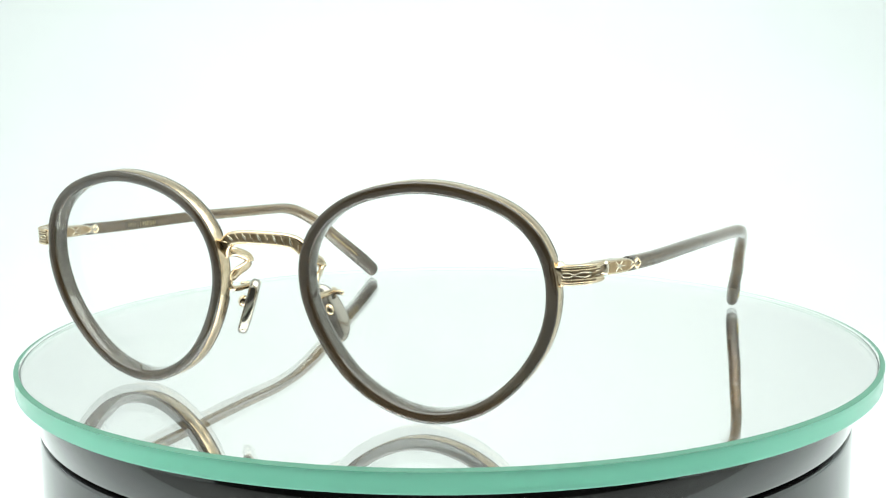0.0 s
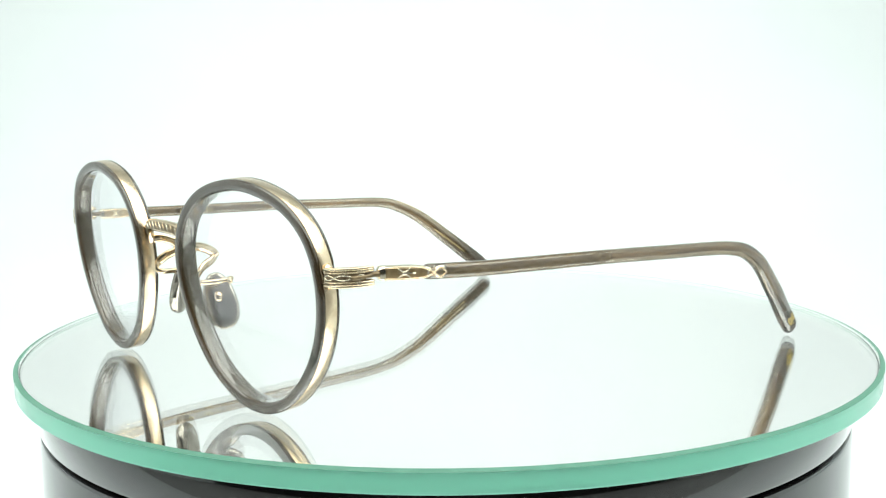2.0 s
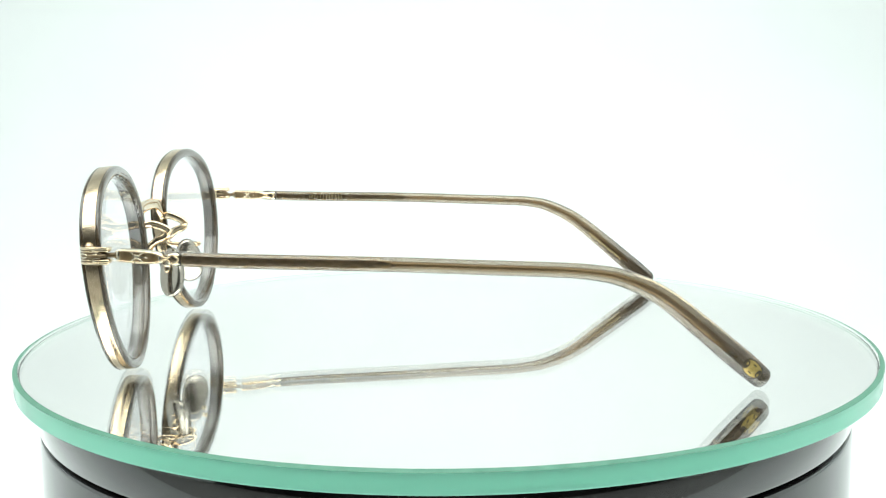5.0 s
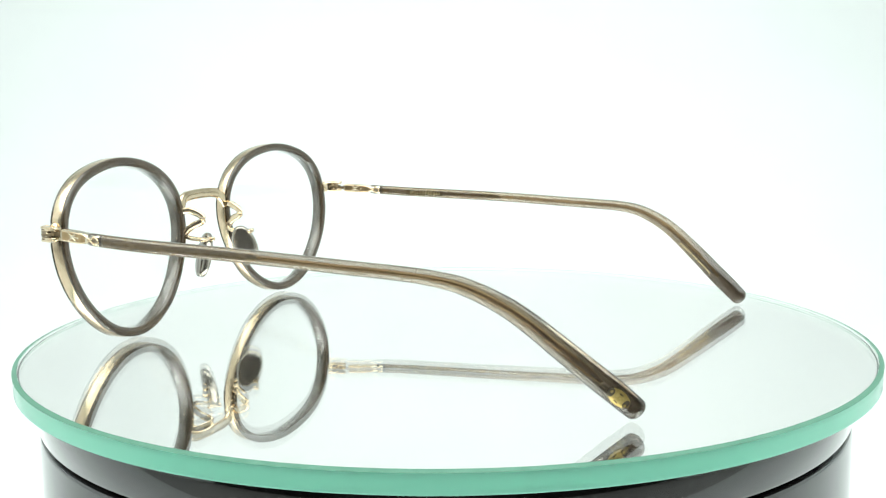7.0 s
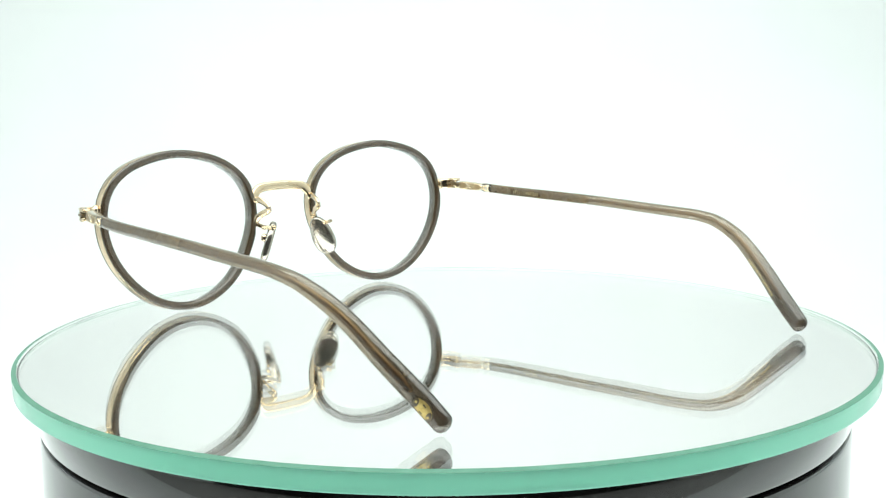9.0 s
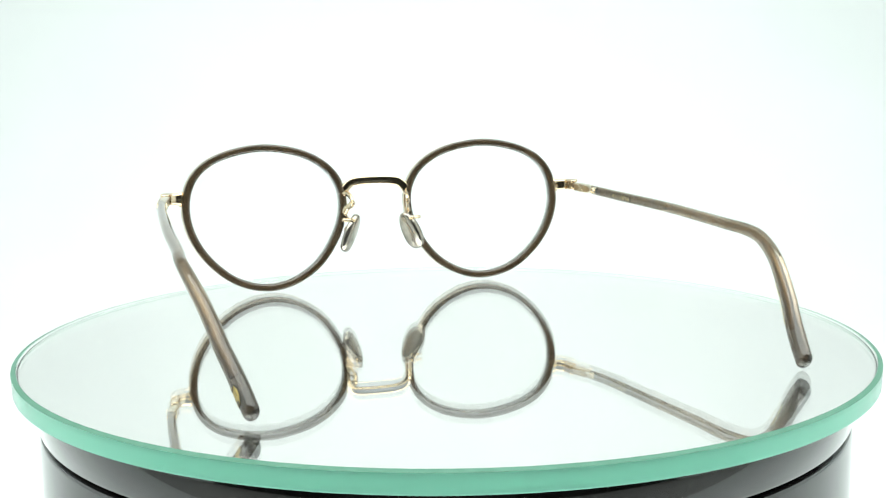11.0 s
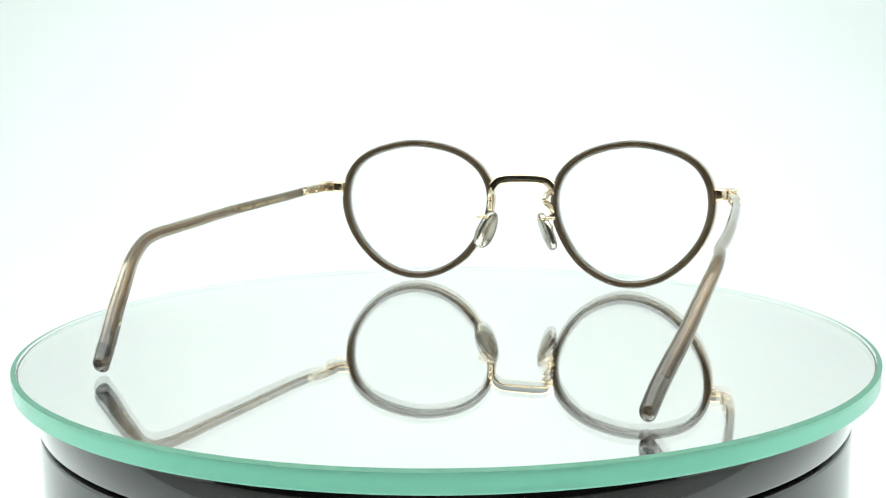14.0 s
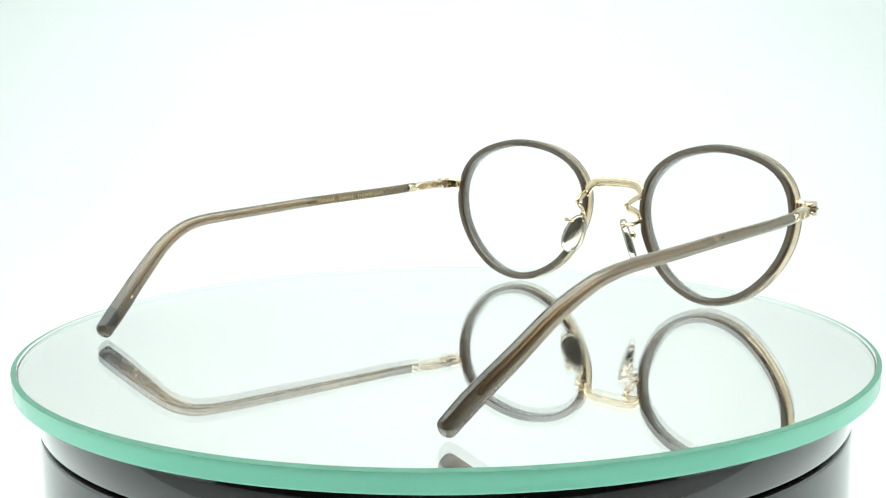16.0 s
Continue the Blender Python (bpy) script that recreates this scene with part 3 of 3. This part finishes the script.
            sweep(bm, [on_plate(face, q, z, 0.06) for q, z in arc], (1, 0, 0), [(0.14, 0.17)] * 13, 8, 2)
            part("arc", bm, M_PALE, ob, "raised pale gold arc")
        bm = bmesh.new()
        drop = [(0.435, 0.03), (0.45, 0.16), (0.465, 0.22), (0.485, 0.1), (0.5, 0.02)]
        sweep(bm, [on_plate(face, q, 0, 0.08) for q, h in drop], (1, 0, 0), [(0.12, h) for q, h in drop], 8, 2)
        part("drop", bm, M_PALE, ob, "small raised drop")
    return ob, at


def along(y):
    """The temple's centre line at depth y."""
    ys = [r[1] for r in TEMPLE]
    return [float(np.interp(y, ys, [r[i] for r in TEMPLE])) for i in range(5)]


def plate_on_temple(bm, at, face, y, dz, half_l, half_h, thick=0.07, n=4, lift=0.0):
    """A thin plate (n = 4: a bar, more: an oval) on the outer (1) or inner (-1) face, along the temple."""
    r, r0, r1 = along(y), along(y - 0.5), along(y + 0.5)
    d = Vector((r1[0] - r0[0], 1.0, r1[2] - r0[2])).normalized()
    w = Vector((0, -d.z, d.y)).normalized()
    u = d.cross(w).normalized()
    if u.x < 0:
        u = -u
    c = Vector(r[:3]) + u * face * (r[3] + lift) + w * dz
    rows = 2 if n == 4 else 9

    def sag(b):
        return r[3] * (1 - max(0.05, 1 - abs(b / r[4]) ** 2.1) ** (1 / 2.1))

    top, low = [], []
    for k in range(rows):
        b = half_h * (2 * k / (rows - 1) - 1) * (1.0 if n == 4 else 0.985)
        l = half_l if n == 4 else half_l * max(0.05, 1 - abs(b / half_h) ** 2.2) ** (1 / 2.2)
        for out, level in ((top, thick), (low, -0.1)):
            out.append([bm.verts.new(at(c + d * a + w * b + u * face * (level - sag(b + dz))) * 0.001) for a in (-l, -l / 3, l / 3, l)])
    for out in (top, low):
        for a, b in zip(out, out[1:]):
            for k in range(3):
                bm.faces.new((a[k], a[k + 1], b[k + 1], b[k]))
    edge_t = top[0] + [q[-1] for q in top[1:-1]] + top[-1][::-1] + [q[0] for q in top[-2:0:-1]]
    edge_l = low[0] + [q[-1] for q in low[1:-1]] + low[-1][::-1] + [q[0] for q in low[-2:0:-1]]
    for k in range(len(edge_t)):
        j = (k + 1) % len(edge_t)
        bm.faces.new((edge_t[k], edge_l[k], edge_l[j], edge_t[j]))


def tip_badge(ob, at):
    bm = bmesh.new()
    plate_on_temple(bm, at, 1, 63.0, 0.15, 2.75, 1.8, 0.04, 28)
    part("badge_rim", bm, M_RELIEF, ob, "dark oval badge edge", smooth=False)
    bm = bmesh.new()
    plate_on_temple(bm, at, 1, 63.0, 0.15, 2.45, 1.55, 0.03, 28, 0.04)
    part("badge", bm, M_BADGE, ob, "oval gold badge with dark relief marks", smooth=False)
    for y, dz, l, h, n in ((61.6, 0.12, 0.62, 1.0, 12), (63.0, 0.12, 0.42, 1.05, 4), (64.35, 0.12, 0.55, 0.95, 12)):
        bm = bmesh.new()
        plate_on_temple(bm, at, 1, y, dz, l, h, 0.03, n, 0.10)
        part("badge_mark", bm, M_RELIEF, ob, "dark relief mark", smooth=False)
    for y, dz in ((61.6, 0.4), (63.0, 0.5), (64.35, -0.2)):
        bm = bmesh.new()
        plate_on_temple(bm, at, 1, y, dz, 0.26, 0.3, 0.03, 10, 0.13)
        part("badge_mark", bm, M_BADGE, ob, "gold relief mark", smooth=False)


def print_bars(ob, at, spans, half_h, seed):
    """Unreadable gold print on the inner face: short upright bars."""
    rnd = random.Random(seed)
    bm = bmesh.new()
    for y0, y1 in spans:
        y = y0
        while y < y1:
            l = rnd.uniform(0.16, 0.3)
            plate_on_temple(bm, at, -1, y, rnd.uniform(-0.08, 0.08), l * 0.55, half_h * rnd.uniform(0.6, 1.0), 0.03, 4)
            if rnd.random() < 0.6:
                plate_on_temple(bm, at, -1, y + 0.3, rnd.choice((-0.6, 0.0, 0.6)) * half_h, 0.2, 0.1, 0.03, 4)
            y += rnd.uniform(0.75, 1.0)
    part("gold_print", bm, M_INK, ob, "tiny gold print on the inner face", smooth=False)


def words_on_tip(ob, at, s, words, y0, y1, height):
    """Readable print on the inner face, laid along the temple from y0 to y1."""
    cu = bpy.data.curves.new("words", "FONT")
    cu.body, cu.size, cu.extrude = words, 1.0, 0.0
    tmp = new("words", cu)
    me = bpy.data.meshes.new_from_object(tmp.evaluated_get(bpy.context.evaluated_depsgraph_get()))
    bpy.data.objects.remove(tmp)
    xs = [v.co.x for v in me.vertices]
    lo, hi = min(xs), max(xs)
    for v in me.vertices:
        y = y0 + (v.co.x - lo) / (hi - lo) * (y1 - y0)
        r, r0, r1 = along(y), along(y - 0.5), along(y + 0.5)
        d = Vector((r1[0] - r0[0], 1.0, r1[2] - r0[2])).normalized()
        w = Vector((0, -d.z, d.y)).normalized()
        u = d.cross(w).normalized()
        if u.x < 0:
            u = -u
        p = Vector(r[:3]) - u * (r[3] + 0.04) + w * ((v.co.y - 0.35) * height - 0.75)
        v.co = at(p) * 0.001
    me.materials.append(M_INK)
    t = new("printed_words", me)
    t.parent = ob
    t["label"] = "small gold lettering on the tip"


def nose_pad(s):
    # arm: a soldered wire that loops back and carries the pad
    keys = [(10.8, -76.2, 30.6), (10.0, -74.6, 30.9), (9.4, -71.8, 29.9), (9.2, -70.4, 28.7), (9.4, -71.2, 27.6), (10.0, -73.4, 26.6), (10.6, -74.9, 25.3), (10.6, -75.5, 24.0), (10.2, -74.9, 23.2), (10.2, -72.8, 22.9), (10.4, -70.0, 22.9), (10.0, -67.6, 23.0), (9.7, -66.9, 23.1)]
    pts = smooth_path(keys, 5)
    bm = bmesh.new()
    sweep(bm, [flip(s, p) for p in pts], (0.2, 0.3, 1), [(1.0 if i < 34 else 0.6, 0.56) for i in range(len(pts))], 12, 2.8)
    # pad: a rounded plate
    c = Vector((10.1, -69.8, 18.5))
    up = Vector((-0.42, -0.06, 1)).normalized()
    back = Vector((0.68, 1, 0.06))
    back = (back - up * back.dot(up)).normalized()
    nrm = up.cross(back).normalized()
    bm2 = bmesh.new()
    n = 32
    rings = []
    for o, q in ((-1.15, 0.0), (-1.15, 0.84), (-0.95, 0.95), (-0.6, 1.0), (0.5, 1.0), (0.85, 0.95), (1.08, 0.84), (1.2, 0.45), (1.24, 0.0)):
        ring = []
        for k in range(n if q else 1):
            w = 2 * math.pi * k / n
            a, b = math.cos(w), math.sin(w)
            a, b = math.copysign(abs(a) ** 0.9, a), math.copysign(abs(b) ** 0.9, b)
            wide = 3.6 * (1.0 - 0.12 * b)
            ring.append(bm2.verts.new(flip(s, c + (back * a * wide + up * b * 6.4) * q + nrm * o) * 0.001))
        rings.append(ring)
    for a, b in zip(rings, rings[1:]):
        for k in range(n):
            j = (k + 1) % n
            if len(a) == 1:
                bm2.faces.new((a[0], b[k], b[j]))
            elif len(b) == 1:
                bm2.faces.new((a[k], b[0], a[j]))
            else:
                bm2.faces.new((a[k], b[k], b[j], a[j]))
    pad = part("nose_pad", bm2, M_PAD, glasses, "polished metal nose pad")
    part("pad_arm", bm, M_GOLD, pad, "bent gold wire arm")
    bm3 = bmesh.new()
    sweep(bm3, [flip(s, (9.2, -67.6, 22.9)), flip(s, (12.6, -68.6, 23.0))], (0, 0, 1), [(0.55, 0.55)] * 2, 12, 2)
    part("pad_pin", bm3, M_GOLD, pad, "small cross pin")
    bm3 = bmesh.new()
    out = -nrm if (nrm.x < 0) else nrm
    q = [flip(s, c + up * 0.8 + out * 0.5), flip(s, c + up * 0.8 + out * 1.6)]
    sweep(bm3, q, (0, 1, 0), [(1.0, 1.3)] * 2, 14, 2)
    part("pad_box", bm3, M_GOLD, pad, "small clip behind the pad")


for side in (1, -1):
    rim(side)
    endpiece(side)
    arm, arm_at = temple(side)
    if side > 0:
        tip_badge(arm, arm_at)
        print_bars(arm, arm_at, ((-42, -31), (-29, -23), (-21, -14)), 0.55, 3)
        bm = bmesh.new()
        plate_on_temple(bm, arm_at, -1, 57.4, -0.3, 0.5, 0.28, 0.03, 12)
        part("gold_mark", bm, M_INK, arm, "small gold mark inside the tip", smooth=False)
    else:
        bm = bmesh.new()
        plate_on_temple(bm, arm_at, -1, -38, 0, 6.4, 0.85, 0.02, 4)
        part("logo_plate", bm, M_DARKGOLD, arm, "small gold plate inside the temple", smooth=False)
        print_bars(arm, arm_at, ((-43, -35.5), (-34.5, -32.5)), 0.6, 9)
        words_on_tip(arm, arm_at, side, "MADE IN JAPAN", 48.5, 58.2, 0.95)
    nose_pad(side)
bridge()


def motions():
    times = [k * 0.5 for k in range(33)]
    for ob, place in SPIN + [(glasses, (0, 0, PLATE_TOP))]:
        walk(ob, [(t, pose(*place, 0, 0, TURN_START + TURN_RATE * t)) for t in times])


motions()
